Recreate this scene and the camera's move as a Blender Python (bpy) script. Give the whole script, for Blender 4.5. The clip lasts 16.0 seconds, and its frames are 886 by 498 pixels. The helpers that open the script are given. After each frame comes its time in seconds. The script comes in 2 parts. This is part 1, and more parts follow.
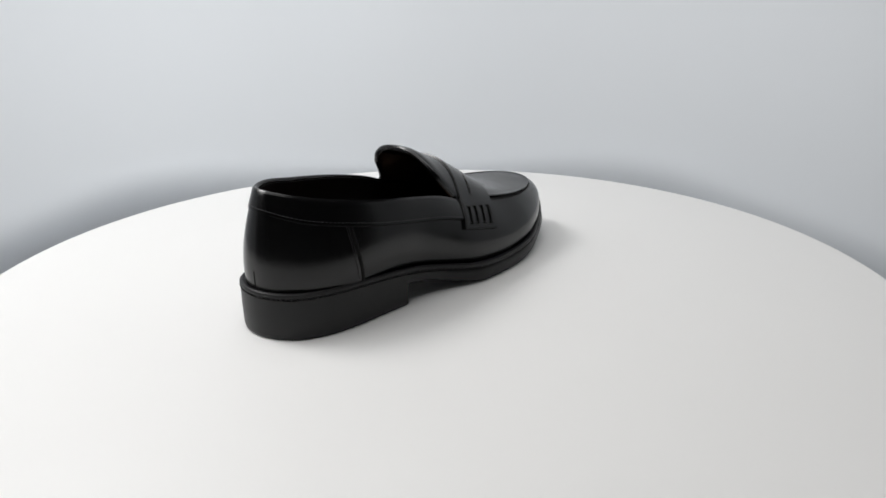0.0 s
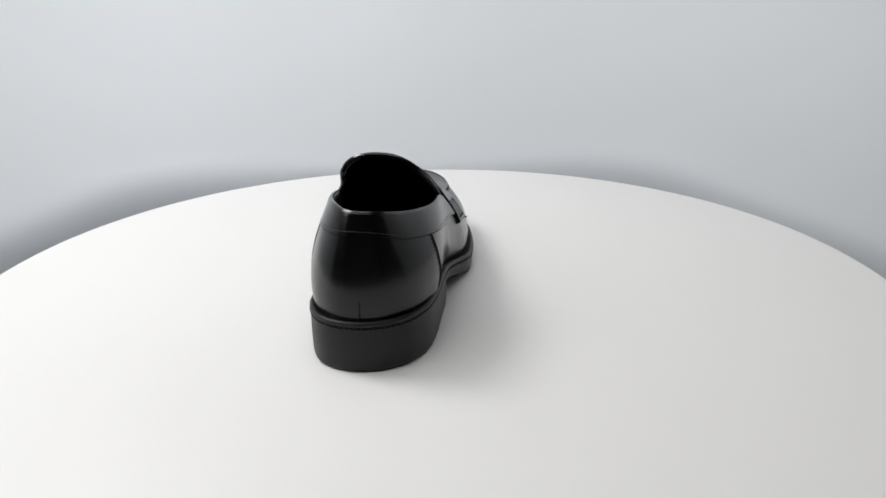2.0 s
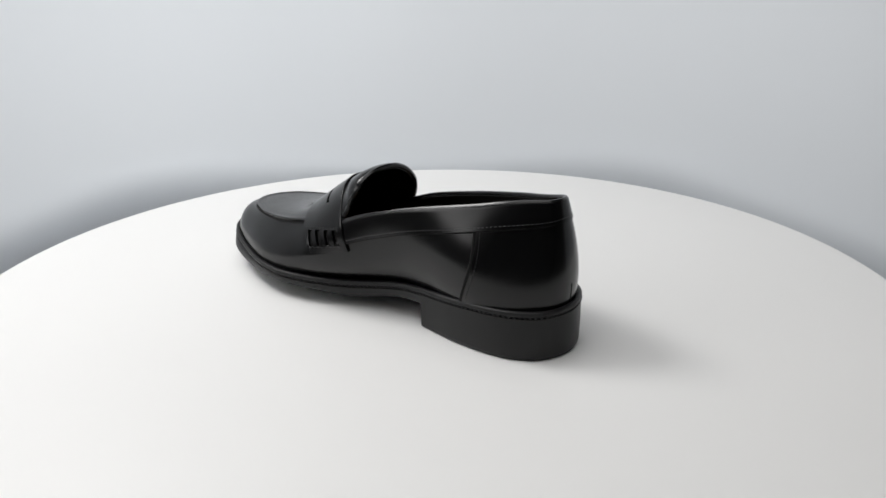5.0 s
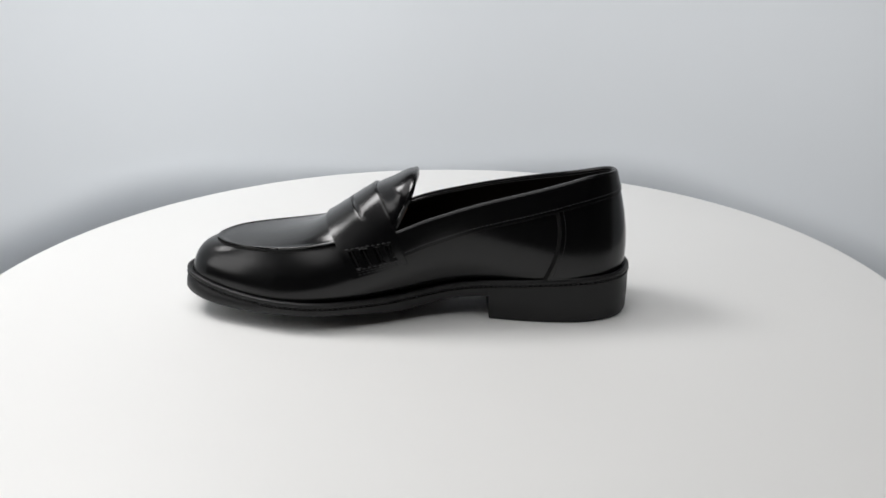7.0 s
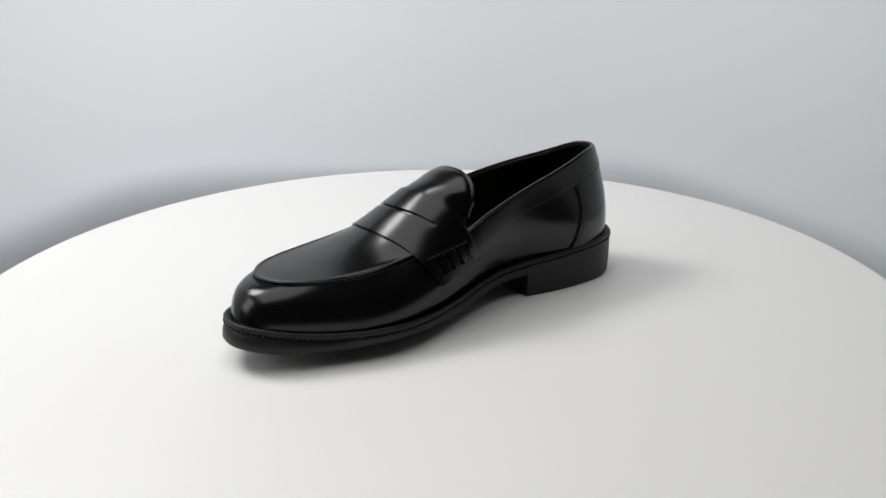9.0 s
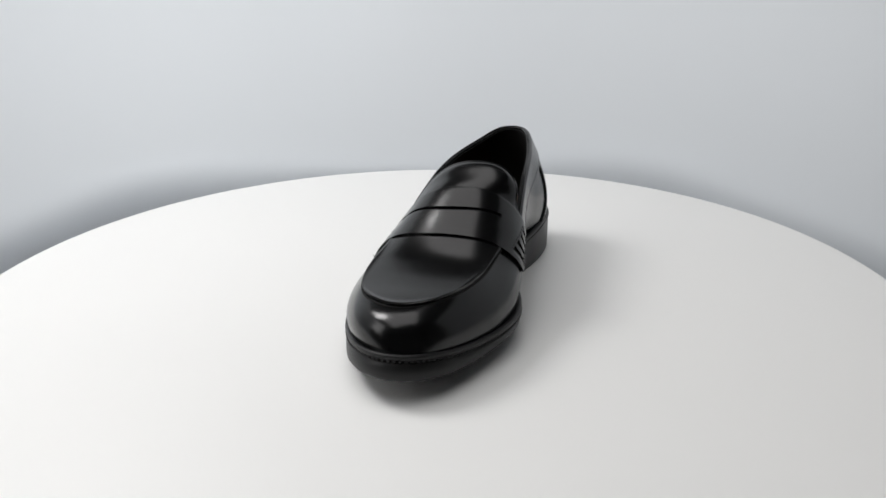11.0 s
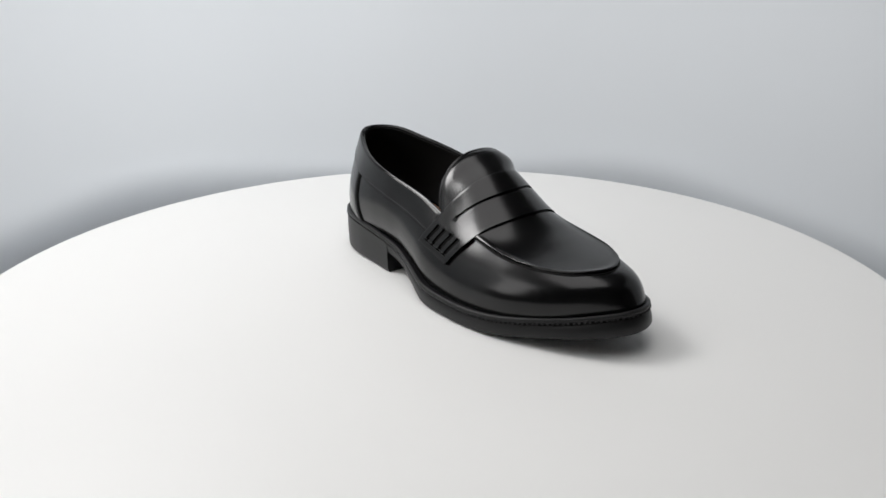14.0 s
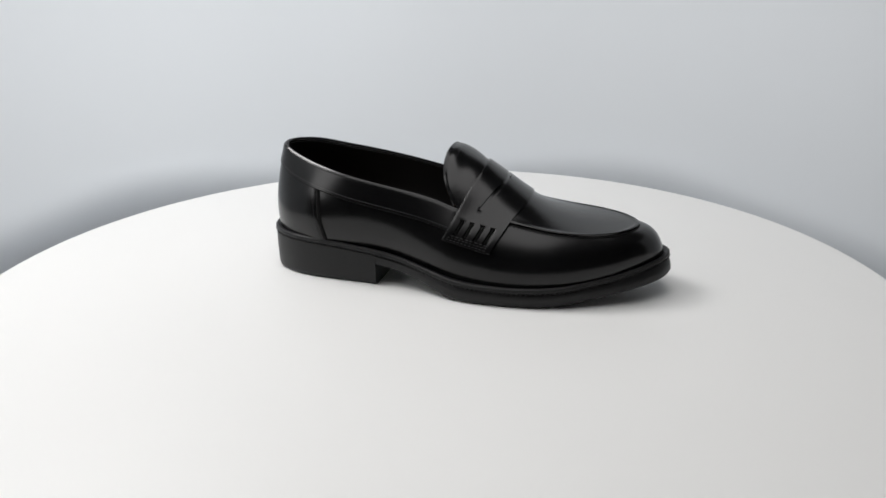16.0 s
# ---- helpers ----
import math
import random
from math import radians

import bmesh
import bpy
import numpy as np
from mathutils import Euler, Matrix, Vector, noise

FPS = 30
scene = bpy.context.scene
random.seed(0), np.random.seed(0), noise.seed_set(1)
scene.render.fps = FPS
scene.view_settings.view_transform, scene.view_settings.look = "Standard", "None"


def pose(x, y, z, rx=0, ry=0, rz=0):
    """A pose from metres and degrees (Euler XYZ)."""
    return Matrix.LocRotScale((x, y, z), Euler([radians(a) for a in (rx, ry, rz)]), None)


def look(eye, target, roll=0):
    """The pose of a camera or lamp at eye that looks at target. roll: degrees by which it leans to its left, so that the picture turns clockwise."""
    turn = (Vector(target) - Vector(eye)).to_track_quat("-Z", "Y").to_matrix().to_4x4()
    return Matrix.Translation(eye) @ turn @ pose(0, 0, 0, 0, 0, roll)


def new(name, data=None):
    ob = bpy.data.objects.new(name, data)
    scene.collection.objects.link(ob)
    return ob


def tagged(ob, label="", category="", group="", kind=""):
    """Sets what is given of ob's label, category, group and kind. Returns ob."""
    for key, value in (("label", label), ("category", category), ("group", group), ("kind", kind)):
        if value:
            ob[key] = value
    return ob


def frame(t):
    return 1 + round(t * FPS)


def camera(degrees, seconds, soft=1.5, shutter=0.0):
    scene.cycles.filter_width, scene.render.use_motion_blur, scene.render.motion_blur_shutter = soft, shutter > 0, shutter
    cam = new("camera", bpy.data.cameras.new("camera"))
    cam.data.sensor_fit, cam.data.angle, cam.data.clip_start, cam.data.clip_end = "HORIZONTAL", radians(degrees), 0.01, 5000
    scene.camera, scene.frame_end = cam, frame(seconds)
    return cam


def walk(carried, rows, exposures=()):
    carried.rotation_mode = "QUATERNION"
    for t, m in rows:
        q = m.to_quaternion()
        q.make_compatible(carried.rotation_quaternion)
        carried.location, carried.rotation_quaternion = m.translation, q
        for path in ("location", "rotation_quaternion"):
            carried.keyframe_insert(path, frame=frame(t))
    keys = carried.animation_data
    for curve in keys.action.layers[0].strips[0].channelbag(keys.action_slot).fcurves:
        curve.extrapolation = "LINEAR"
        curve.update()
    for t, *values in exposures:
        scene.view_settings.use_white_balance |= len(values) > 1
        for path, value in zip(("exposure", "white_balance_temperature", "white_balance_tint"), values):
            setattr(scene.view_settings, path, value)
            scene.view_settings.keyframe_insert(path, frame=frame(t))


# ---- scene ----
# A black penny loafer turning on a white display table in front of a white sweep.
EYE = Vector((0.0066, -0.5005, 0.2107))
AIM = EYE + Vector((0.002784, 0.937756, -0.347287))
cam = camera(58.5, 16.0, soft=1.6)
walk(cam, [(0.0, look(EYE, AIM, -0.656)), (16.0, look(EYE, AIM, -0.656))])
scene.view_settings.exposure = 0.05

SPIN, START = 18.375, 66.55          # degrees a second, degrees at the start
SHOE_AT = Vector((-0.1077, 0.0622, 0.0))
SHOE_TURN = -15.96

# ---- light ----
world = bpy.data.worlds.new("world")
world.use_nodes = True
scene.world = world
world.node_tree.nodes["Background"].inputs["Color"].default_value = (0.9, 0.95, 1.0, 1)
world.node_tree.nodes["Background"].inputs["Strength"].default_value = 0.05


def area_lamp(name, eye, target, sx, sy, power, colour):
    data = bpy.data.lights.new(name, "AREA")
    data.shape, data.size, data.size_y, data.energy, data.color = "RECTANGLE", sx, sy, power, colour
    ob = new(name, data)
    ob.matrix_world = look(eye, target)
    return ob


# softboxes on one side and overhead
area_lamp("key_softbox_light", (-0.68, 0.20, 0.95), (0, 0, 0), 0.38, 0.38, 6.3, (1.0, 0.99, 0.985))
area_lamp("side_softbox_light", (-1.25, -0.35, 0.66), (0, 0.0, 0.0), 0.7, 0.7, 3.9, (1.0, 0.99, 0.985))
area_lamp("overhead_softbox_light", (-0.24, -0.12, 1.5), (-0.03, -0.06, 0), 1.6, 1.6, 14.7, (1.0, 0.99, 0.985))
# two unseen lamps added to brighten the fabric from behind
for name, turn, watts in (("back_panel_light_a", 126, 7.9), ("back_panel_light_b", 58, 5.1)):
    c, s = math.cos(radians(turn)), math.sin(radians(turn))
    area_lamp(name, (1.16 * c, 1.16 * s, 0.15), (0, 0, 0.15), 1.6, 0.80, watts, (0.97, 0.985, 1.0))


# ---- materials ----
def material(name, base, rough, grain=0.0, grain_scale=900.0, bump=0.0, mottle=0.0, mottle_scale=30.0,
             rough_var=0.0, specular=0.5, through_light=0.0, waves=0.0):
    m = bpy.data.materials.new(name)
    m.use_nodes = True
    nt = m.node_tree
    b = nt.nodes["Principled BSDF"]
    b.inputs["Specular IOR Level"].default_value = specular
    pos = nt.nodes.new("ShaderNodeTexCoord").outputs["Object"]

    def tex(scale, detail):
        n = nt.nodes.new("ShaderNodeTexNoise")
        n.inputs["Scale"].default_value = scale
        n.inputs["Detail"].default_value = detail
        nt.links.new(pos, n.inputs["Vector"])
        return n.outputs["Fac"]

    wide, fine = tex(mottle_scale, 4.0), tex(grain_scale, 3.0)
    mix = nt.nodes.new("ShaderNodeMix")
    mix.data_type = "RGBA"
    low = [c * (1 - mottle) for c in base]
    high = [min(1, c * (1 + mottle)) for c in base]
    mix.inputs["A"].default_value = (*low, 1)
    mix.inputs["B"].default_value = (*high, 1)
    both = nt.nodes.new("ShaderNodeMath")
    both.operation = "MULTIPLY_ADD"
    nt.links.new(fine, both.inputs[0])
    both.inputs[1].default_value = grain
    nt.links.new(wide, both.inputs[2])
    nt.links.new(both.outputs[0], mix.inputs["Factor"])
    nt.links.new(mix.outputs["Result"], b.inputs["Base Color"])
    ro = nt.nodes.new("ShaderNodeMapRange")
    ro.inputs["To Min"].default_value = rough - rough_var
    ro.inputs["To Max"].default_value = rough + rough_var
    nt.links.new(wide, ro.inputs["Value"])
    nt.links.new(ro.outputs["Result"], b.inputs["Roughness"])
    if waves:
        wv = nt.nodes.new("ShaderNodeBump")
        wv.inputs["Strength"].default_value = waves
        wv.inputs["Distance"].default_value = 0.004
        nt.links.new(tex(22.0, 1.0), wv.inputs["Height"])
        nt.links.new(wv.outputs["Normal"], b.inputs["Normal"])
    if bump:
        bp = nt.nodes.new("ShaderNodeBump")
        bp.inputs["Strength"].default_value = bump
        bp.inputs["Distance"].default_value = 0.0004
        nt.links.new(fine, bp.inputs["Height"])
        if waves:
            nt.links.new(wv.outputs["Normal"], bp.inputs["Normal"])
        nt.links.new(bp.outputs["Normal"], b.inputs["Normal"])
    if through_light:
        tr = nt.nodes.new("ShaderNodeBsdfTranslucent")
        nt.links.new(mix.outputs["Result"], tr.inputs["Color"])
        ms = nt.nodes.new("ShaderNodeMixShader")
        ms.inputs["Fac"].default_value = through_light
        nt.links.new(b.outputs["BSDF"], ms.inputs[1])
        nt.links.new(tr.outputs["BSDF"], ms.inputs[2])
        nt.links.new(ms.outputs["Shader"], nt.nodes["Material Output"].inputs["Surface"])
    return m


LEATHER = material("black_polished_leather", (0.0025, 0.0025, 0.0028), 0.21, 0.4, 1400, 0.05, 0.25, 35, 0.06, specular=0.43, waves=0.11)
EDGE = material("black_cut_leather_edge", (0.004, 0.004, 0.004), 0.7, 0.4, 2500, 0.3, 0.3, 80, 0.08, specular=0.2)
LINING = material("black_leather_lining", (0.005, 0.005, 0.005), 0.8, 0.5, 1800, 0.3, 0.3, 60, 0.08, specular=0.15)
RUBBER = material("black_moulded_rubber", (0.009, 0.009, 0.0095), 0.44, 0.5, 1600, 0.2, 0.3, 45, 0.07, specular=0.32)
THREAD = material("black_waxed_thread", (0.012, 0.012, 0.0125), 0.7, 0.5, 4000, 0.3, 0.3, 200, 0.08)
# grey dashes, paler than THREAD, with the highlight along them put into the colour
SHEEN = material("grey_highlit_thread", (0.028, 0.028, 0.03), 0.5, 0.5, 4000, 0.3, 0.3, 200, 0.08)
TAN = material("tan_leather", (0.14, 0.075, 0.042), 0.6, 0.4, 1500, 0.2, 0.2, 60, 0.08)
TABLE = material("white_painted_board", (0.80, 0.80, 0.79), 0.48, 0.15, 900, 0.05, 0.012, 9, 0.05)
SWEEP = material("white_tent_fabric", (0.76, 0.78, 0.80), 0.85, 0.2, 700, 0.08, 0.012, 3, 0.03, through_light=0.5)
ROOM = material("grey_plaster", (0.14, 0.14, 0.142), 0.9, 0.3, 200, 0.2, 0.05, 2, 0.04)


def finish(bm, smooth=True):
    bmesh.ops.recalc_face_normals(bm, faces=bm.faces)
    for f in bm.faces:
        f.smooth = smooth
    return bm


def part(name, bm, mat, parent=None, label="", sharp=50):
    me = bpy.data.meshes.new(name)
    finish(bm)
    for e in bm.edges:
        if len(e.link_faces) == 2 and e.calc_face_angle(0) > radians(sharp):
            e.smooth = False
    bm.to_mesh(me)
    bm.free()
    me.materials.append(mat)
    ob = new(name, me)
    if parent is not None:
        ob.parent = parent
    if label:
        tagged(ob, label)
    return ob


# ---- the setting ----
def quad_strip(bm, rows, closed=False):
    """Faces between rows of vertices."""
    for a, b in zip(rows, rows[1:]):
        n = len(a)
        for i in range(n if closed else n - 1):
            j = (i + 1) % n
            bm.faces.new((a[i], a[j], b[j], b[i]))


def build_sweep():
    """A single sheet of translucent white fabric hung round the back in a wide curve, with a soft crease."""
    bm = bmesh.new()
    plan = []
    for i in range(121):
        d = -8 + 196 * i / 120
        a = radians(d)
        r = SWEEP_R + 0.018 * math.exp(-((d - 99) / 7) ** 2)
        plan.append((r * math.cos(a) + SWEEP_C[0], r * math.sin(a) + SWEEP_C[1]))
    quad_strip(bm, [[bm.verts.new((x, y, z)) for x, y in plan] for z in (-0.75, -0.3, 0.0, 0.3, 0.6)])
    ob = part("backdrop", bm, SWEEP)
    return tagged(ob, "translucent white fabric sheet curving round behind the table", "backdrop", kind="structure")


SWEEP_R, SWEEP_C = 0.80, (0.0, -0.05)
build_sweep()


def build_backlight_blocker():
    """An unseen ring of the same fabric outside the sheet, added to shade its foot."""
    bm = bmesh.new()
    rows = []

    # upper edge varied to shape the dark band it throws on the sheet
    def top(d):
        u = abs(d - 95)
        return BLOCKER_TOP + 0.023 * math.exp(-((u - 25) / 15) ** 2) - 0.028 * min(max((u - 30) / 15, 0), 2)
    for r, high in ((0.842, False), (0.842, True), (0.85, True), (0.85, False)):
        rows.append([bm.verts.new((r * math.cos(radians(d)), r * math.sin(radians(d)) + SWEEP_C[1],
                                   top(d) if high else -0.75)) for d in range(-10, 191, 3)])
    quad_strip(bm, rows + [rows[0]])
    return tagged(part("backlight_blocker", bm, SWEEP), "added unseen fabric ring that blocks backlight along the foot of the sheet", "backdrop", kind="structure")


BLOCKER_TOP = -0.118
build_backlight_blocker()


def slab(name, x0, x1, y0, y1, z0, z1, mat):
    bm = bmesh.new()
    bmesh.ops.create_cube(bm, size=1, matrix=Matrix.LocRotScale(
        ((x0 + x1) / 2, (y0 + y1) / 2, (z0 + z1) / 2), None, (x1 - x0, y1 - y0, z1 - z0)))
    return part(name, bm, mat)


for name, box in (("floor", (-2.5, 2.5, -2.5, 2.5, -0.85, -0.75)), ("ceiling", (-2.5, 2.5, -2.5, 2.5, 1.95, 2.05)),
                  ("wall_north", (-2.5, 2.5, 2.5, 2.6, -0.85, 2.05)), ("wall_south", (-2.5, 2.5, -2.6, -2.5, -0.85, 2.05)),
                  ("wall_east", (2.5, 2.6, -2.5, 2.5, -0.85, 2.05)), ("wall_west", (-2.6, -2.5, -2.5, 2.5, -0.85, 2.05))):
    tagged(slab(name, *box, ROOM), "plain dark grey studio " + name.split("_")[0], name.split("_")[0], kind="structure")


def build_turntable():
    """A round white board with a softened rim, on a short post and foot."""
    base = new("turntable")
    tagged(base, "round white turntable with a matte painted top", "turntable")
    r = 0.3133

    def turned(profile, name, mat, label=""):
        bm = bmesh.new()
        rows = []
        for pr, pz in profile:
            rows.append([bm.verts.new((pr * math.cos(2 * math.pi * i / 160), pr * math.sin(2 * math.pi * i / 160), pz))
                         for i in range(160)])
        quad_strip(bm, rows, True)
        bm.faces.new(rows[0])
        bm.faces.new(rows[-1])
        return part(name, bm, mat, base, label)

    turned([(r - 0.004, 0), (r - 0.0015, -0.0008), (r - 0.0003, -0.002), (r, -0.004), (r, -0.022), (r - 0.002, -0.025)],
           "tabletop", TABLE, "smooth white round board")
    turned([(0.05, -0.0252), (0.05, -0.70), (0.16, -0.72), (0.16, -0.75)], "pedestal", TABLE)
    return base


turntable = build_turntable()

# ---- the loafer: lengths in millimetres from the back of the heel, left side positive ----
MM = 0.001


def curve_through(rows):
    """A smooth function through (x, y) rows."""
    xs = np.array([r[0] for r in rows], float)
    ys = np.array([r[1] for r in rows], float)
    d = np.diff(ys) / np.diff(xs)
    m = np.empty_like(xs)
    m[0], m[-1] = d[0], d[-1]
    for i in range(1, len(xs) - 1):
        h0, h1 = xs[i] - xs[i - 1], xs[i + 1] - xs[i]
        m[i] = (d[i - 1] * h1 + d[i] * h0) / (h0 + h1)

    def f(x):
        x = min(max(x, xs[0]), xs[-1])
        i = min(max(int(np.searchsorted(xs, x)) - 1, 0), len(xs) - 2)
        h = xs[i + 1] - xs[i]
        t = (x - xs[i]) / h
        return float((2 * t ** 3 - 3 * t ** 2 + 1) * ys[i] + (t ** 3 - 2 * t ** 2 + t) * h * m[i]
                     + (3 * t ** 2 - 2 * t ** 3) * ys[i + 1] + (t ** 3 - t ** 2) * h * m[i + 1])
    return f


def plan_width(x0, x1, rows):
    """A half-width over s in 0..1 along x0..x1, round at both ends."""
    def s_of(x):
        return math.acos(1 - 2 * min(max((x - x0) / (x1 - x0), 0), 1)) / math.pi
    f = curve_through([(s_of(x), w) for x, w in rows])
    return (lambda s: x0 + (x1 - x0) * (1 - math.cos(math.pi * s)) / 2), f, s_of


mid_sole = curve_through([(-4, 1.2), (40, -2.2), (60, -4.0), (82, -7), (100, -9.5), (120, -11.5), (140, -11.8), (165, -8.6), (190, -6.0), (210, -5.6), (240, -4.9), (277, -3.0)])
mid_top = curve_through([(6, -0.6), (25, -1.9), (43, -3.6), (80, -4.5), (120, -2.5), (145, -1.6), (175, -3.8), (205, -5.8), (229, -6.8), (244, -7), (254, -6.3)])
sole_x, sole_w, sole_s = plan_width(-4.6, 277.3, [(-4.6, 0), (-1.4, 14.5), (4.5, 23.4), (13, 29.4), (24, 33.7), (40, 35.8), (60, 35.8), (82, 34.5), (100, 33.8),
                                              (120, 37.5), (140, 44), (165, 49.5), (190, 51), (210, 47.6), (230, 40.8), (245, 34.6),
                                              (257, 28.6), (266, 22), (272, 15.5), (276, 7.8), (277.3, 0)])
low_x, low_w, low_s = plan_width(-0.6, 271.5, [(-0.6, 0), (2.6, 13), (8.4, 20.5), (17, 27), (28, 31.5), (42, 34.3), (60, 33.3), (82, 30.5), (100, 29.5),
                                            (120, 32.6), (140, 38.6), (165, 44.9), (190, 46.7), (210, 44), (230, 37), (243, 30.8),
                                            (255, 23.8), (263, 18), (268.5, 11), (271.5, 0)])
top_x, top_w, top_s = plan_width(6.6, 254.2, [(6.6, 0), (9.5, 8.2), (16, 13.2), (26, 17.9), (43, 23.8), (60, 28), (82, 30.8), (100, 32),
                                          (120, 33.3), (140, 34.6), (158, 34.2), (175, 33.3), (205, 32.8), (222, 29.5), (236, 24),
                                          (245, 18), (250.8, 10.8), (254.2, 0)])
welt_z = curve_through([(-2, 31), (40, 30), (66, 28), (86, 26), (107, 22.8), (125, 19.5), (142, 17.2), (165, 16.5), (196, 17), (228, 19.8),
                        (248, 23.2), (262, 26.6), (277, 29.8)])
tread_z = curve_through([(-2, 15), (84, 15), (107, 12), (125, 7.5), (142, 4.2), (160, 4.9), (200, 5.8), (230, 8.0), (250, 10.3), (265, 12.6), (277, 14.6)])
twist = curve_through([(-2, 0), (84, 0), (125, 1.4), (160, 2.5), (205, 2.5), (240, 1), (277, 0)])
top_z = curve_through([(6, 90.5), (20, 88), (43, 83), (60, 79.6), (82, 75.4), (105, 70.4), (122, 66), (142, 59), (160, 55), (175, 51.6), (205, 47.2),
                       (229, 46.2), (246, 46.2), (254, 46.2)])
tilt_z = curve_through([(6, 0), (20, 2.2), (50, 2.9), (90, 2.5), (120, 1.5), (155, 0.9), (175, 0.4), (205, 0.5), (229, 0.6), (256, 0)])
crown_z = curve_through([(118, 95.0), (130, 92.6), (140, 87.6), (154, 79), (168, 69.5), (182, 60.2), (195, 53.2), (212, 49), (229, 47.2), (246, 46.6), (254, 46.2)])


def ease(t):
    t = min(max(t, 0), 1)
    return t * t * (3 - 2 * t)


lean = curve_through([(0, 0), (170, 0), (205, 0.0), (240, 0), (272, -1.5)])
bulge_mm = curve_through([(0, 2.9), (0.15, 3.8), (0.25, 5), (0.4, 5.2), (0.5, 6), (0.6, 5.5), (0.7, 5), (0.82, 4.7), (0.92, 4.6), (1, 4.6)])


def low(s, side):
    x = low_x(s)
    return Vector((x, mid_sole(x) - lean(x) + side * low_w(s), welt_z(x) - 1.0 + side * twist(x)))


def rim(s, side):
    x = top_x(s)
    return Vector((x, mid_top(x) + side * top_w(s), top_z(x) + side * tilt_z(x)))


def wall_at(s, side, v):
    """A point of the outer wall: s from heel to toe, v from the sole to the top edge."""
    a, b = low(s, side), rim(s, side)
    e = 0.004
    s0, s1 = max(s - e, 0), min(s + e, 1)
    t = low(s1, side) - low(s0, side)
    out = Vector((-t.y, t.x, 0)) * side if t.length > 1e-6 else Vector((0, 0, 0))
    if s < 1e-4:
        out = Vector((-1, 0, 0))
    if s > 1 - 1e-4:
        out = Vector((1, 0, 0))
    out.normalize()
    d = (b - a).normalized()
    perp = out - d * out.dot(d)
    perp.normalize()
    f = ease((s - 0.45) / 0.25)
    g = ease((s - 0.78) / 0.16)
    k = 4 * v * (1 - v) * (1.25 - 0.5 * v + f * (0.5 - v) * 0.25 * (1 - g) + g * (v - 0.45) * 1.1)
    return a.lerp(b, v) + perp * bulge_mm(s) * k * (1 - 0.42 * ease((s - 0.58) / 0.12) * (1 - ease((s - 0.80) / 0.15)) * (side > 0))


def ridge(x, q):
    """A point over the instep at length x, q from -1 at the right edge to 1 at the left."""
    s = top_s(x)
    w, ze = top_w(s), top_z(x)
    k = min(max((q - 0.06 * (1 - q * q)), -1), 1)
    return Vector((x, mid_top(x) + q * w, ze + q * tilt_z(x) + max(crown_z(x) - ze, -1) * (1 - abs(k) ** (2.3 - 0.4 * ease((x - 160) / 30)))))


def solve_wall(x, z, side):
    """The s and v of the wall at length x and height z."""
    s = v = 0.5
    for _ in range(6):
        a, c = 0.0, 1.0
        for _ in range(18):
            s = (a + c) / 2
            if wall_at(s, side, v).x < x:
                a = s
            else:
                c = s
        a, c = 0.0, 1.0
        for _ in range(18):
            v = (a + c) / 2
            if wall_at(s, side, v).z < z:
                a = v
            else:
                c = v
    return s, v


def normals_of(grid):
    pts = np.array([[tuple(p) for p in row] for row in grid])
    nor = np.cross(np.gradient(pts, axis=0), np.gradient(pts, axis=1))
    nor = nor / np.maximum(np.linalg.norm(nor, axis=2, keepdims=True), 1e-9)
    if np.sum(nor * (pts - np.array([130.0, -5.0, 20.0]))) < 0:
        nor = -nor
    return pts, nor


def shell(grid, outer, inner, gone=None, round_edge=0.0, normals=None):
    """A closed skin round a grid of points, from inner to outer millimetres along its normals; gone(i, j): cells left open."""
    pts, nor = normals_of(grid)
    if normals is not None:
        nor = normals
    n, m = pts.shape[:2]
    bm = bmesh.new()
    lay = []
    for off in (outer, inner):
        lay.append([[bm.verts.new(tuple((pts[i, j] + nor[i, j] * off) * MM)) for j in range(m)] for i in range(n)])
    a, b = lay

    def cell(i, j):
        return 0 <= i < n - 1 and 0 <= j < m - 1 and not (gone and gone(i, j))
    for i in range(n - 1):
        for j in range(m - 1):
            if not cell(i, j):
                continue
            for g in lay:
                bm.faces.new((g[i][j], g[i + 1][j], g[i + 1][j + 1], g[i][j + 1]))
            for (di, dj), (p, q) in (((-1, 0), ((i, j), (i, j + 1))), ((1, 0), ((i + 1, j), (i + 1, j + 1))),
                                     ((0, -1), ((i, j), (i + 1, j))), ((0, 1), ((i, j + 1), (i + 1, j + 1)))):
                if not cell(i + di, j + dj):
                    bm.faces.new((a[p[0]][p[1]], a[q[0]][q[1]], b[q[0]][q[1]], b[p[0]][p[1]]))
    bmesh.ops.remove_doubles(bm, verts=bm.verts, dist=2e-6)
    if round_edge:
        edges = [e for e in bm.edges if len(e.link_faces) == 2 and e.calc_face_angle(0) > radians(60)]
        bmesh.ops.bevel(bm, geom=edges, offset=round_edge * MM, segments=2, profile=0.5, affect="EDGES", clamp_overlap=True)
    loose = [v for v in bm.verts if not v.link_faces]
    bmesh.ops.delete(bm, geom=loose, context="VERTS")
    return bm


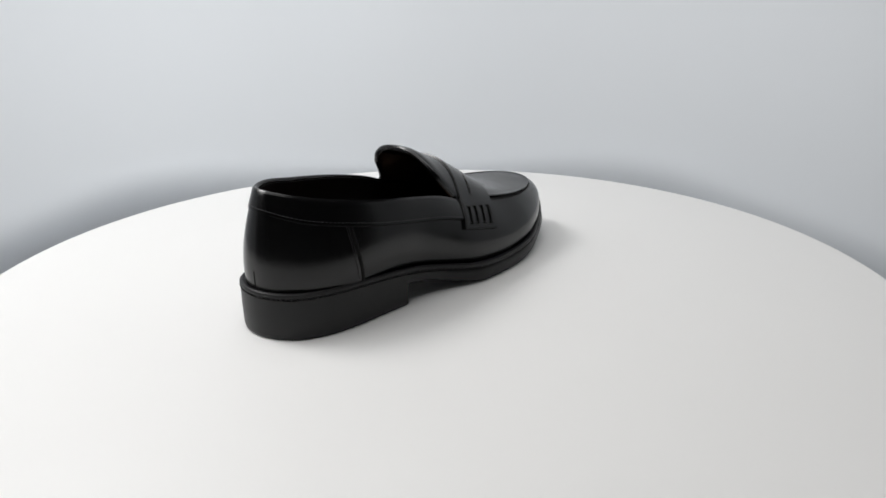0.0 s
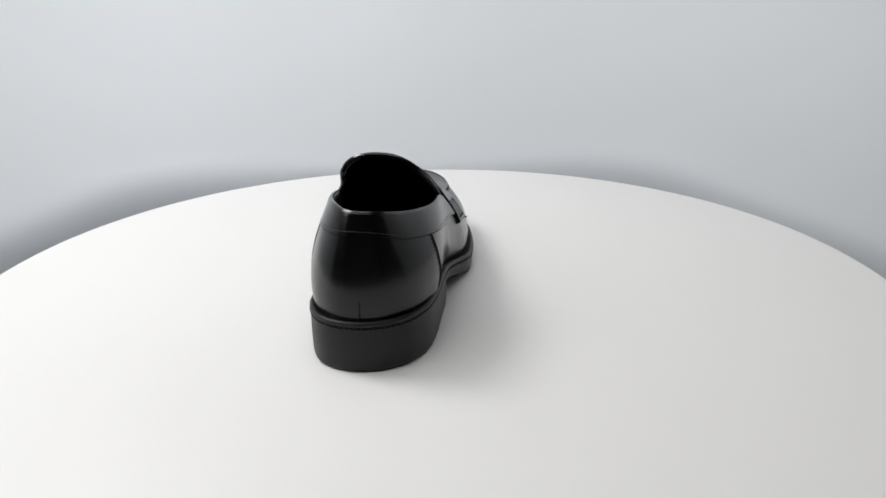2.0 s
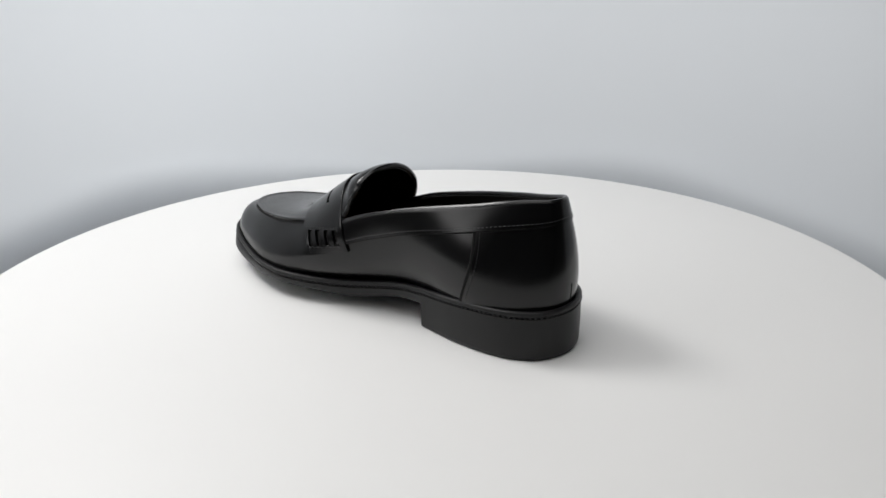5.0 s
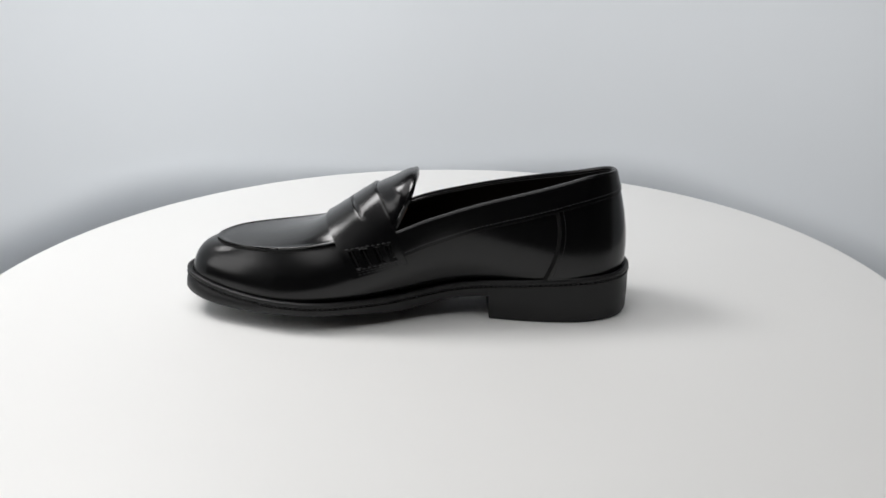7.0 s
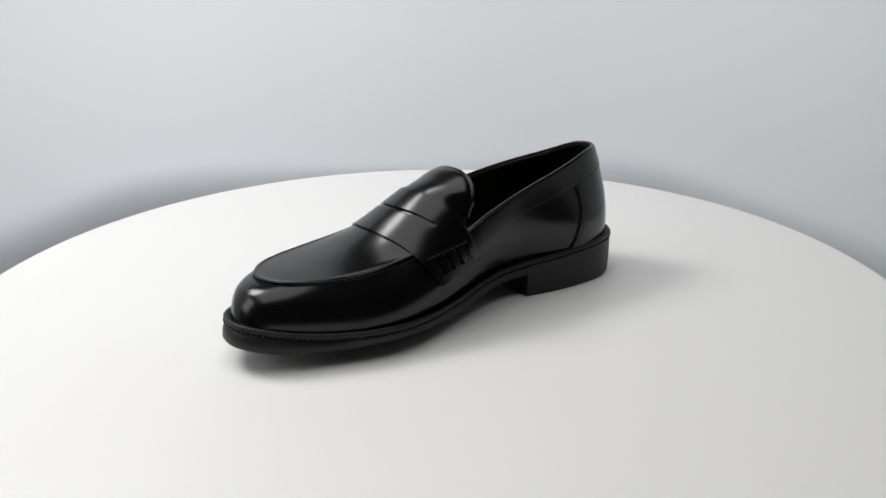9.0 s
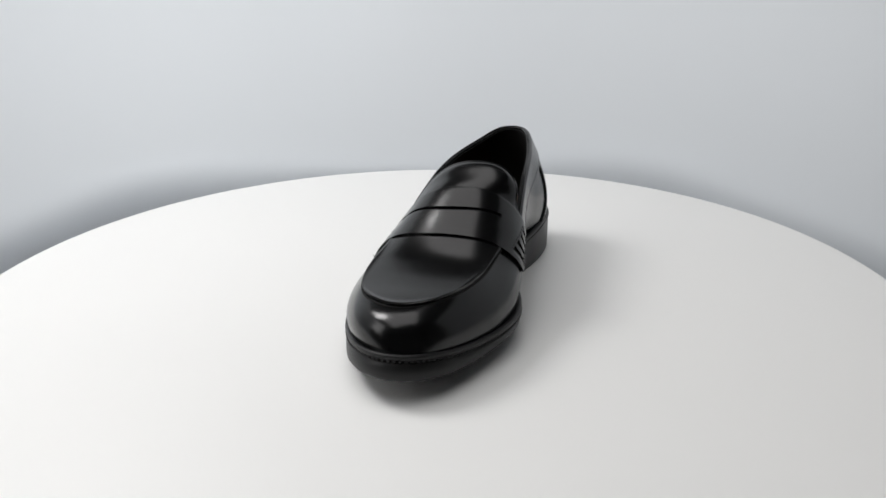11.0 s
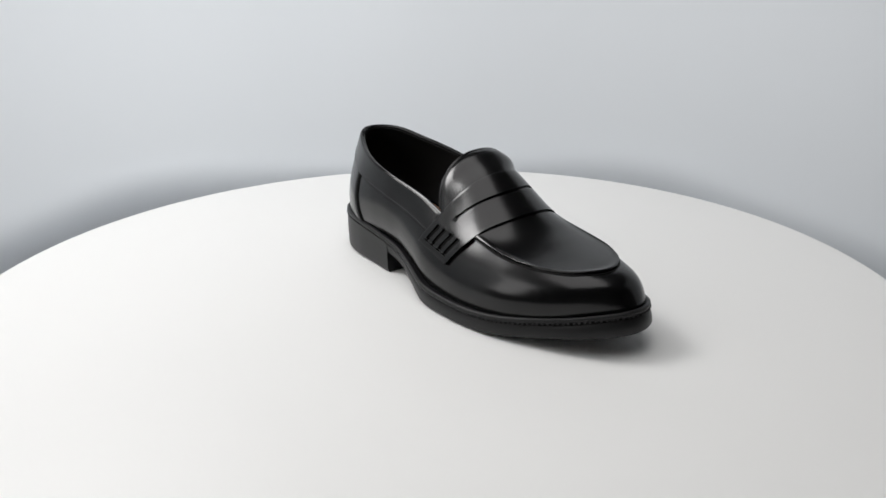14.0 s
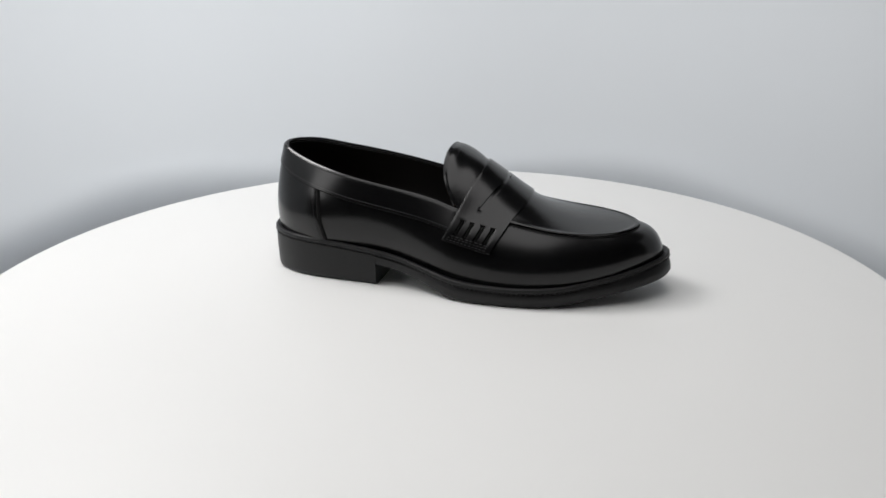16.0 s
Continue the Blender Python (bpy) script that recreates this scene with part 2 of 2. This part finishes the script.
def sole_loop(inset, zf, n=72, upto=1.0, roll=1.0, toe=0.0):
    """A closed outline of the sole as far as s = upto, pulled in by inset, at heights zf(x)."""
    pts = []
    for i in range(2 * n + (1 if upto < 1 else 0)):
        s, side = (upto * i / n, 1) if i <= n else (upto * (2 * n + (1 if upto < 1 else 0) - i) / n, -1)
        x = sole_x(s)
        pts.append(Vector((x, mid_sole(x) + side * sole_w(s), 0)))
    k = len(pts)
    out = []
    for i in range(k):
        t = pts[(i + 1) % k] - pts[i - 1]
        if upto < 1 and i in (n, n + 1):
            t = pts[n] - pts[n - 1] if i == n else pts[n + 2] - pts[n + 1]
        nrm = Vector((t.y, -t.x, 0)).normalized()
        p = pts[i] + nrm * (inset + toe * ease((pts[i].x - 205) / 60))
        out.append(Vector((p.x, p.y, zf(p.x) + roll * twist(p.x) * (p.y - mid_sole(p.x)) / 50)))
    return out


def stack(loops):
    """Skins closed outlines one on another and caps both ends by strips across."""
    bm = bmesh.new()
    rows = [[bm.verts.new(p * MM) for p in lp] for lp in loops]
    quad_strip(bm, rows, True)
    for row in (rows[0], rows[-1]):
        k = len(row)
        for i in range((k + 1) // 2):
            f = list(dict.fromkeys([row[i], row[(i + 1) % k], row[(k - i - 1) % k], row[(k - i) % k]]))
            if len(f) > 2:
                bm.faces.new(f)
    bmesh.ops.remove_doubles(bm, verts=bm.verts, dist=1e-6)
    return bm


def tube(points, radius, closed=False, sides=7):
    bm = bmesh.new()
    rows = []
    n = len(points)
    for i, p in enumerate(points):
        t = (points[(i + 1) % n] - points[i - 1]) if closed else (points[min(i + 1, n - 1)] - points[max(i - 1, 0)])
        t.normalize()
        a = t.cross(Vector((0, 0, 1)))
        a = a.normalized() if a.length > 1e-3 else Vector((1, 0, 0))
        b = t.cross(a)
        rows.append([bm.verts.new((p + (a * math.cos(2 * math.pi * k / sides) + b * math.sin(2 * math.pi * k / sides)) * radius) * MM)
                     for k in range(sides)])
    quad_strip(bm, rows + ([rows[0]] if closed else []), True)
    if not closed:
        bm.faces.new(rows[0])
        bm.faces.new(rows[-1])
    return bm


def span(a, b, n):
    return [a + (b - a) * i / (n - 1) for i in range(n)]


def stitches(pts, normals, length, radius, gap):
    """Short thread capsules along a line of points."""
    bm = bmesh.new()
    dist, walkd = [0.0], 0.0
    for a, b in zip(pts, pts[1:]):
        walkd += (b - a).length
        dist.append(walkd)

    def at(d):
        i = min(max(int(np.searchsorted(dist, d)) - 1, 0), len(pts) - 2)
        f = (d - dist[i]) / max(dist[i + 1] - dist[i], 1e-9)
        return pts[i].lerp(pts[i + 1], f), normals[i].lerp(normals[i + 1], f).normalized()
    d = gap
    while d + length < walkd:
        (p0, n0), (p1, n1) = at(d), at(d + length)
        t = (p1 - p0).normalized()
        side = t.cross(n0).normalized()
        rows = []
        for f, r in ((0, 0.35), (0.2, 0.9), (0.5, 1.0), (0.8, 0.9), (1, 0.35)):
            c = p0.lerp(p1, f) + n0 * radius * (0.5 * math.sin(math.pi * f))
            rows.append([bm.verts.new((c + (side * math.cos(k * math.pi / 3) + n0 * math.sin(k * math.pi / 3)) * radius * r) * MM)
                         for k in range(6)])
        quad_strip(bm, rows, True)
        bm.faces.new(rows[0])
        bm.faces.new(rows[-1])
        d += length + gap
    return bm


def build_loafer():
    shoe = new("loafer")
    tagged(shoe, "black polished leather penny loafer with low block heel on white turntable", "shoe")

    # heel block, outsole and welt
    part("heel", stack([sole_loop(i, (lambda z, k: (lambda x: z + k * (welt_z(x) - 30)))(z, k), 48, sole_s(84)) for i, z, k in
                        ((2.0, 0.0, 0), (0.9, 0.8, 0), (0.5, 3.0, 0), (0.2, 15.0, 0.5), (0.3, 25.6, 1))]), RUBBER, shoe, "black rubber block heel")
    part("outsole", stack([sole_loop(i, (lambda k: (lambda x: tread_z(x) + (welt_z(x) - 4.2 - tread_z(x)) * k))(k), roll=1.0 + 0.9 * (1 - k), toe=c) for i, k, c in
                           ((2.4, 0.0, 1.0), (1.3, 0.06, 0.4), (0.8, 0.2, 0.0), (0.5, 0.6, 0.9), (0.5, 0.9, 2.0), (1.4, 1.0, 2.2))]), RUBBER, shoe,
         "black rubber outsole")
    welt = part("welt", stack([sole_loop(i, (lambda o: (lambda x: welt_z(x) + o))(o), toe=2.4) for i, o in
                        ((2.0, -4.1), (1.9, -3.2), (0.4, -3.0), (0.0, -2.4), (0.0, -0.9), (0.5, -0.2), (1.4, 0.0), (2.6, -0.2), (3.3, -1.1), (9.0, -1.1))]),
         RUBBER, shoe, "raised black welt with a stitched groove", sharp=80)

    # outer wall in three pieces: vamp and two quarters
    s_split_lo = 0.56
    vs = span(0, 1, 15)

    def around(s0, n):
        right = [(s, -1) for s in span(s0, 1, n)]
        left = [(s, 1) for s in span(1, s0, n)][1:]
        return right + left
    toe = np.array([[tuple(wall_at(s, sd, v)) for v in vs] for s, sd in around(s_split_lo - 0.05, 60)])
    even = np.array([0.5 * ease((min(i, 118 - i) - 22) / 20) for i in range(1, 118)])[:, None, None]
    for _ in range(14):
        toe[1:-1] += ((toe[:-2] + toe[2:]) * 0.5 - toe[1:-1]) * even
    part("vamp", shell(toe.tolist(), 0.0, -1.8), LEATHER, shoe)
    for sd in (1, -1):
        part("quarter", shell([[wall_at(s, sd, v) for v in vs] for s in span(0.0, s_split_lo, 50)], 0.0, -1.8), LEATHER, shoe)

    # lining and footbed
    seq = [(s, -1) for s in span(0.58, 0, 60)] + [(s, 1) for s in span(0, 0.58, 60)][1:]
    part("lining", shell([[wall_at(s, sd, v) for v in span(0.03, 0.985, 12)] for s, sd in seq], -1.9, -2.8), LINING, shoe, "dark leather lining")
    foot = [Vector((p.x, p.y, p.z)) for p in sole_loop(7.5, lambda x: welt_z(x) + 2.0)]
    foot2 = [Vector((p.x, p.y, p.z)) for p in sole_loop(7.5, lambda x: welt_z(x) - 1.0)]
    part("footbed", stack([foot2, foot]), TAN, shoe, "tan leather footbed")

    # heel counter and collar laid over the quarters
    def seam_s(side, v):
        return low_s(46 if side > 0 else 43) + 0.012 * (1 - 2 * v) - (0.018 if side > 0 else 0.005) * math.sin(math.pi * v)

    def band_v(s, side):
        return 1 - (11.5 + 3.0 * ease(s / 0.2)) / (rim(s, side) - low(s, side)).length
    cols = [(f, -1) for f in span(1, 0, 26)] + [(f, 1) for f in span(0, 1, 26)][1:]
    counter = part("heel_counter", shell([[wall_at(f * seam_s(sd, v), sd, v * 0.90) for v in span(0, 1, 16)] for f, sd in cols], 0.8, -0.5, None, 0.3),
         LEATHER, shoe, "smooth leather panel wrapped round the heel")
    for sd in (1, -1):
        line = [wall_at(seam_s(sd, v) + 0.004, sd, v * 0.90) for v in span(0.02, 0.92, 24)]
        part("seam", tube(line, 1.3), EDGE, counter, "dark seam between heel and side")
        row = [wall_at(seam_s(sd, v) - 0.006, sd, v * 0.90) for v in span(0.05, 0.9, 24)]
        out = [Vector((-0.2, sd, 0)) for _ in row]
        part("stitching", stitches([p + n * 0.9 for p, n in zip(row, out)], out, 1.6, 0.22, 0.8), THREAD, counter)
    part("back_seam", tube([wall_at(0, 1, v) + Vector((-0.75, 0, 0)) for v in span(0.0, 0.2, 6)], 0.35), EDGE, counter)
    s_end = top_s(141)
    cols = [(s, -1) for s in span(s_end, 0, 50)] + [(s, 1) for s in span(0, s_end, 50)][1:]
    collar = part("collar", shell([[wall_at(s, sd, k) for k in span(band_v(s, sd), 0.995, 7)] for s, sd in cols], 1.4, -0.3, None, 0.5),
         LEATHER, shoe, "narrow leather band round the opening")
    edge = [wall_at(s, sd, band_v(s, sd) - 0.008) for s, sd in cols]
    part("collar_seam", tube([p + Vector((0, 0.5 * (1 if p.y > -3 else -1), 0)) for p in edge], 0.7), EDGE, collar, "dark seam below the collar")
    row, out = [], []
    for s, sd in cols:
        v = band_v(s, sd) + 0.03
        o = wall_at(s, sd, v) - Vector((max(low_x(s), 30), mid_sole(low_x(s)), wall_at(s, sd, v).z))
        o.normalize()
        row.append(wall_at(s, sd, v) + o * 1.45)
        out.append(o)
    part("collar_stitching", stitches(row, out, 1.7, 0.22, 0.8), SHEEN, collar)
    topl = [rim(s, -1) for s in span(top_s(141), 0, 50)] + [rim(s, 1) for s in span(0, top_s(141), 50)][1:]
    part("topline_binding", tube([p + Vector((0, 0, -0.3)) for p in topl], 1.2), LEATHER, shoe, "rolled leather edge round the opening")

    # apron over the toes, with a corded seam
    sa, sc = top_s(170), top_s(226)
    wc = top_w(sc)

    def apron_at(u, k):
        tip_s = 1 - abs(u) * (1 - sc)
        xe = top_x(sa + (sc - sa) * k)
        x = xe + k ** 1.5 * (top_x(tip_s) - top_x(sc))
        lat = top_w(top_s(xe)) * ((1 - k) * u + k * math.copysign(top_w(tip_s) / wc, u))
        p = ridge(x, min(max(lat / max(top_w(top_s(x)), 0.3), -1), 1))
        d = min((1 - abs(u)) * 32, (1 - k) * 62)
        p.z += 0.6 * math.exp(-((d - 0.9) / 1.1) ** 2)
        return p

    def apron_up(p):
        def height(x, lat):
            return ridge(x, min(max(lat / max(top_w(top_s(x)), 0.3), -1), 1)).z
        lat = p.y - mid_top(p.x)
        step = math.copysign(2.0, lat)
        up = Vector((height(p.x - 4, lat) - height(p.x - 2, lat), (height(p.x - 2, lat - step) - height(p.x - 2, lat)) * math.copysign(1, lat), 2.0))
        return tuple(up.normalized())
    us = [-1, -0.985, -0.965, -0.94, -0.9] + span(-0.83, 0.83, 21) + [0.9, 0.94, 0.965, 0.985, 1]
    rows = [[apron_at(u, k) for u in us] for k in span(0, 0.9, 24) + [0.93, 0.953, 0.97, 0.982, 0.992, 1.0]]
    ups = np.array([[apron_up(p) for p in row] for row in rows])
    apron = part("apron", shell(rows, 1.5, -0.3, None, 0.45, ups), LEATHER, shoe, "smooth raised toe apron")
    cord = [rim(s, -1) for s in span(top_s(160), 1, 50)] + [rim(s, 1) for s in span(1, top_s(160), 50)][1:]
    part("apron_seam", tube([p + Vector((0, 0, -0.5)) for p in cord], 0.8), EDGE, apron, "dark corded seam round the apron")

    for sd in (1, -1):
        row = [wall_at(s, sd, 0.965) + Vector((0, sd * 0.25, 0.2)) for s in span(top_s(168), top_s(218), 30)]
        part("apron_stitching", stitches(row, [Vector((0, sd * 0.8, 0.6)) for _ in row], 1.7, 0.28, 0.9), THREAD, apron)

    # tongue
    def tongue_at(k, q):
        x0 = 127.5 + 13.5 * abs(q) ** (3.6 if q > 0 else 5.5)
        x = x0 + (170 - x0) * k
        p = ridge(x, q * 0.99)
        free = ease((152 - (14 if q > 0 else 11) * abs(q) ** 2.2 - x) / 13) * (1 - 0.6 * abs(q) ** 4)
        arch = top_z(x) + q * tilt_z(x) + (crown_z(x) - 1.0 - top_z(x)) * (1 - abs(q * 0.99) ** (2.6 if q > 0 else 2.3))
        p.z += (arch - p.z) * free - 1.2 * max(1 - k / 0.15, 0) ** 2 - 0.3 * ease((k - 0.5) / 0.4)
        p.y += 11.0 * free * (0.5 + 0.5 * q) * (1 - abs(q) ** 4)
        return p
    tongue = part("tongue", shell([[tongue_at(k, q) for q in span(-1, 1, 37)] for k in span(0, 1, 20)], 1.6, -0.9, None, 0.6), LEATHER, shoe,
         "rounded leather tongue standing above the strap")
    part("tongue_edge", tube([tongue_at(0.0, q) + Vector((0.2, q * 0.3, 0.5)) for q in span(-0.96, 0.96, 49)], 1.7), LEATHER, tongue, "turned leather edge of the tongue")
    row = [tongue_at(0.11 + 0.04 * (1 - q * q), q) + Vector((0, q * 0.5, 1.5)) for q in span(-0.93, 0.93, 40)]
    part("tongue_stitching", stitches(row, [Vector((0, 0.4 * q, 1)) for q in span(-1, 1, 40)], 1.6, 0.22, 0.8), SHEEN, tongue)

    # strap across the instep with its slot
    nb, nw = 61, 13
    slot, gathers = 0.5, (0.19, 0.39, 0.61, 0.81)

    def cut(g):
        return 0.036 if g == slot else 0.05
    rows_a = sorted([0.0, 0.06, 0.29, 0.71, 0.94, 1.0] + [g + d * cut(g) for g in (*gathers, slot) for d in (-1, 1)])
    corner = {1: ((133, 42.5), (164, 34.5)), -1: ((133, 40.5), (164, 33.5))}

    def strap_line(r):
        pts = []
        for side in (1, -1):
            (xa, za), (xb, zb) = corner[side]
            s, v = solve_wall(xa + (xb - xa) * r, za + (zb - za) * r, side)
            xr = 138 + 36 * r if side > 0 else 141 + 33 * r
            x0 = wall_at(s, side, v).x
            wall_pts = []
            for k in span(0, 1, nw):
                vv, a, c = v + (0.97 - v) * k, 0.2, 0.85
                for _ in range(20):
                    s = (a + c) / 2
                    a, c = (s, c) if wall_at(s, side, vv).x < x0 + (xr - x0) * k else (a, s)
                wall_pts.append(wall_at(s, side, vv))
            pts.append(wall_pts)
        over = []
        for q in span(0.94, -0.94, nb - 2 * nw):
            over.append(ridge(152 + 30.5 * r - ((14 - 5.5 * r) if q > 0 else (11 - 2.5 * r)) * abs(q) ** 2.2, q) + Vector((0, 0, 0.9 * (1 - q ** 4))))
        line = pts[0] + over + pts[1][::-1]
        for _ in range(8):
            line = [line[0]] + [line[i] * 0.5 + (line[i - 1] + line[i + 1]) * 0.25 for i in range(1, len(line) - 1)] + [line[-1]]
        for j in range(9):
            line[j].y -= 0.9 * (1 - j / 9)
            line[-1 - j].y += 0.4 * (1 - j / 9)
        return line
    fine = [strap_line(r) for r in span(0, 1, 21)]

    def strap_at(r, j):
        f = min(max(r, 0), 1) * 20
        i = min(int(f), 19)
        return fine[i][j].lerp(fine[i + 1][j], f - i)
    half = (nb - 1) / 2

    def warp(r, j):
        q = (j - half) / (half - nw)
        c = 0.46 - 0.10 * min(q * q, 1.0) + 0.14 * ease((abs(q) - 1) / 0.3)
        return r + (c - 0.5) * (1 - abs(2 * r - 1)) if abs(r - 0.5) < 0.5 else r
    grid = [[strap_at(warp(r, j), j) for j in range(nb)] for r in rows_a]
    thin = [rows_a.index(g - cut(g)) for g in gathers]

    across = rows_a.index(slot - cut(slot))

    def open_cell(i, j):
        if i == across and nw + 3 <= j < nb - 1 - nw:
            return True
        return i in thin and (3 <= j < 9 or nb - 10 <= j < nb - 3)
    strap = part("strap", shell(grid, 2.5, 0.6, open_cell, 0.3), LEATHER, shoe,
         "leather saddle strap with a narrow penny slot")
    pts, nor = normals_of(fine)

    def on_strap(r, j, lift):
        f = r * 20
        i = min(int(f), 19)
        jj = min(int(j), nb - 2)
        a = pts[i, jj] * (1 - (j - jj)) + pts[i, jj + 1] * (j - jj)
        c = pts[i + 1, jj] * (1 - (j - jj)) + pts[i + 1, jj + 1] * (j - jj)
        n = nor[i, jj]
        return Vector(a * (1 - f + i) + c * (f - i)) + Vector(n) * lift, Vector(n)
    for end in (0, 1):
        def jx(k):
            return k if end == 0 else nb - 1 - k
        for r in gathers:
            line = [on_strap(r, jx(3.2 + k), 1.3)[0] for k in span(0, 5.6, 8)]
            part("gather_stitch", tube(line, 0.6), EDGE, strap, "deep black gathering stitch")
        for kk in ((2.5, 9.8) if end == 0 else (2.5,)):
            two = [on_strap(r, jx(kk), 2.55) for r in span(0.1, 0.9, 24)]
            part("strap_stitching", stitches([a for a, _ in two], [n for _, n in two], 2.2, 0.35, 1.0), THREAD, strap)
        for kk in (0.8, 1.7):
            two = [on_strap(r, jx(kk), 2.5) for r in span(0.05, 0.95, 24)]
            part("strap_stitching", stitches([a for a, _ in two], [n for _, n in two], 1.7, 0.25, 0.8), THREAD, strap)

    # a loose thread end at the strap's lower corner
    a, n = on_strap(0.97, nb - 1.4, 2.2)
    part("thread_end", tube([a + n * 1.5 * k + Vector((1.0 * math.sin(3 * k), 0, -2.2 * k + 2 * k * k)) for k in span(0, 1, 7)], 0.3), THREAD, strap, "short loose thread end")

    # welt stitching in its groove
    loop = sole_loop(0.5, lambda x: welt_z(x) - 3.4, 120, toe=2.2)
    loop.append(loop[0])
    out = []
    for i in range(len(loop)):
        t = loop[(i + 1) % len(loop)] - loop[i - 1]
        out.append(Vector((-t.y, t.x, 0)).normalized() if t.length > 0 else Vector((-1, 0, 0)))
    part("welt_stitching", stitches(loop, out, 2.0, 0.6, 1.0), THREAD, welt, "row of short black stitches")
    for piece in shoe.children_recursive:
        piece.data.transform(Matrix.Diagonal((1.0036, 1.0036, 0.968, 1)))     # a slightly lower last
    return shoe


loafer = build_loafer()


def motions():
    rows_table, rows_shoe = [], []
    for i in range(81):
        t = i * 0.2
        a = START + SPIN * t
        r = Matrix.Rotation(radians(a), 4, "Z")
        rows_table.append((t, pose(0, 0, 0, 0, 0, a)))
        rows_shoe.append((t, r @ Matrix.Translation(SHOE_AT) @ pose(0, 0, 0, 0, 0, SHOE_TURN)))
    walk(turntable, rows_table)
    walk(loafer, rows_shoe)


motions()
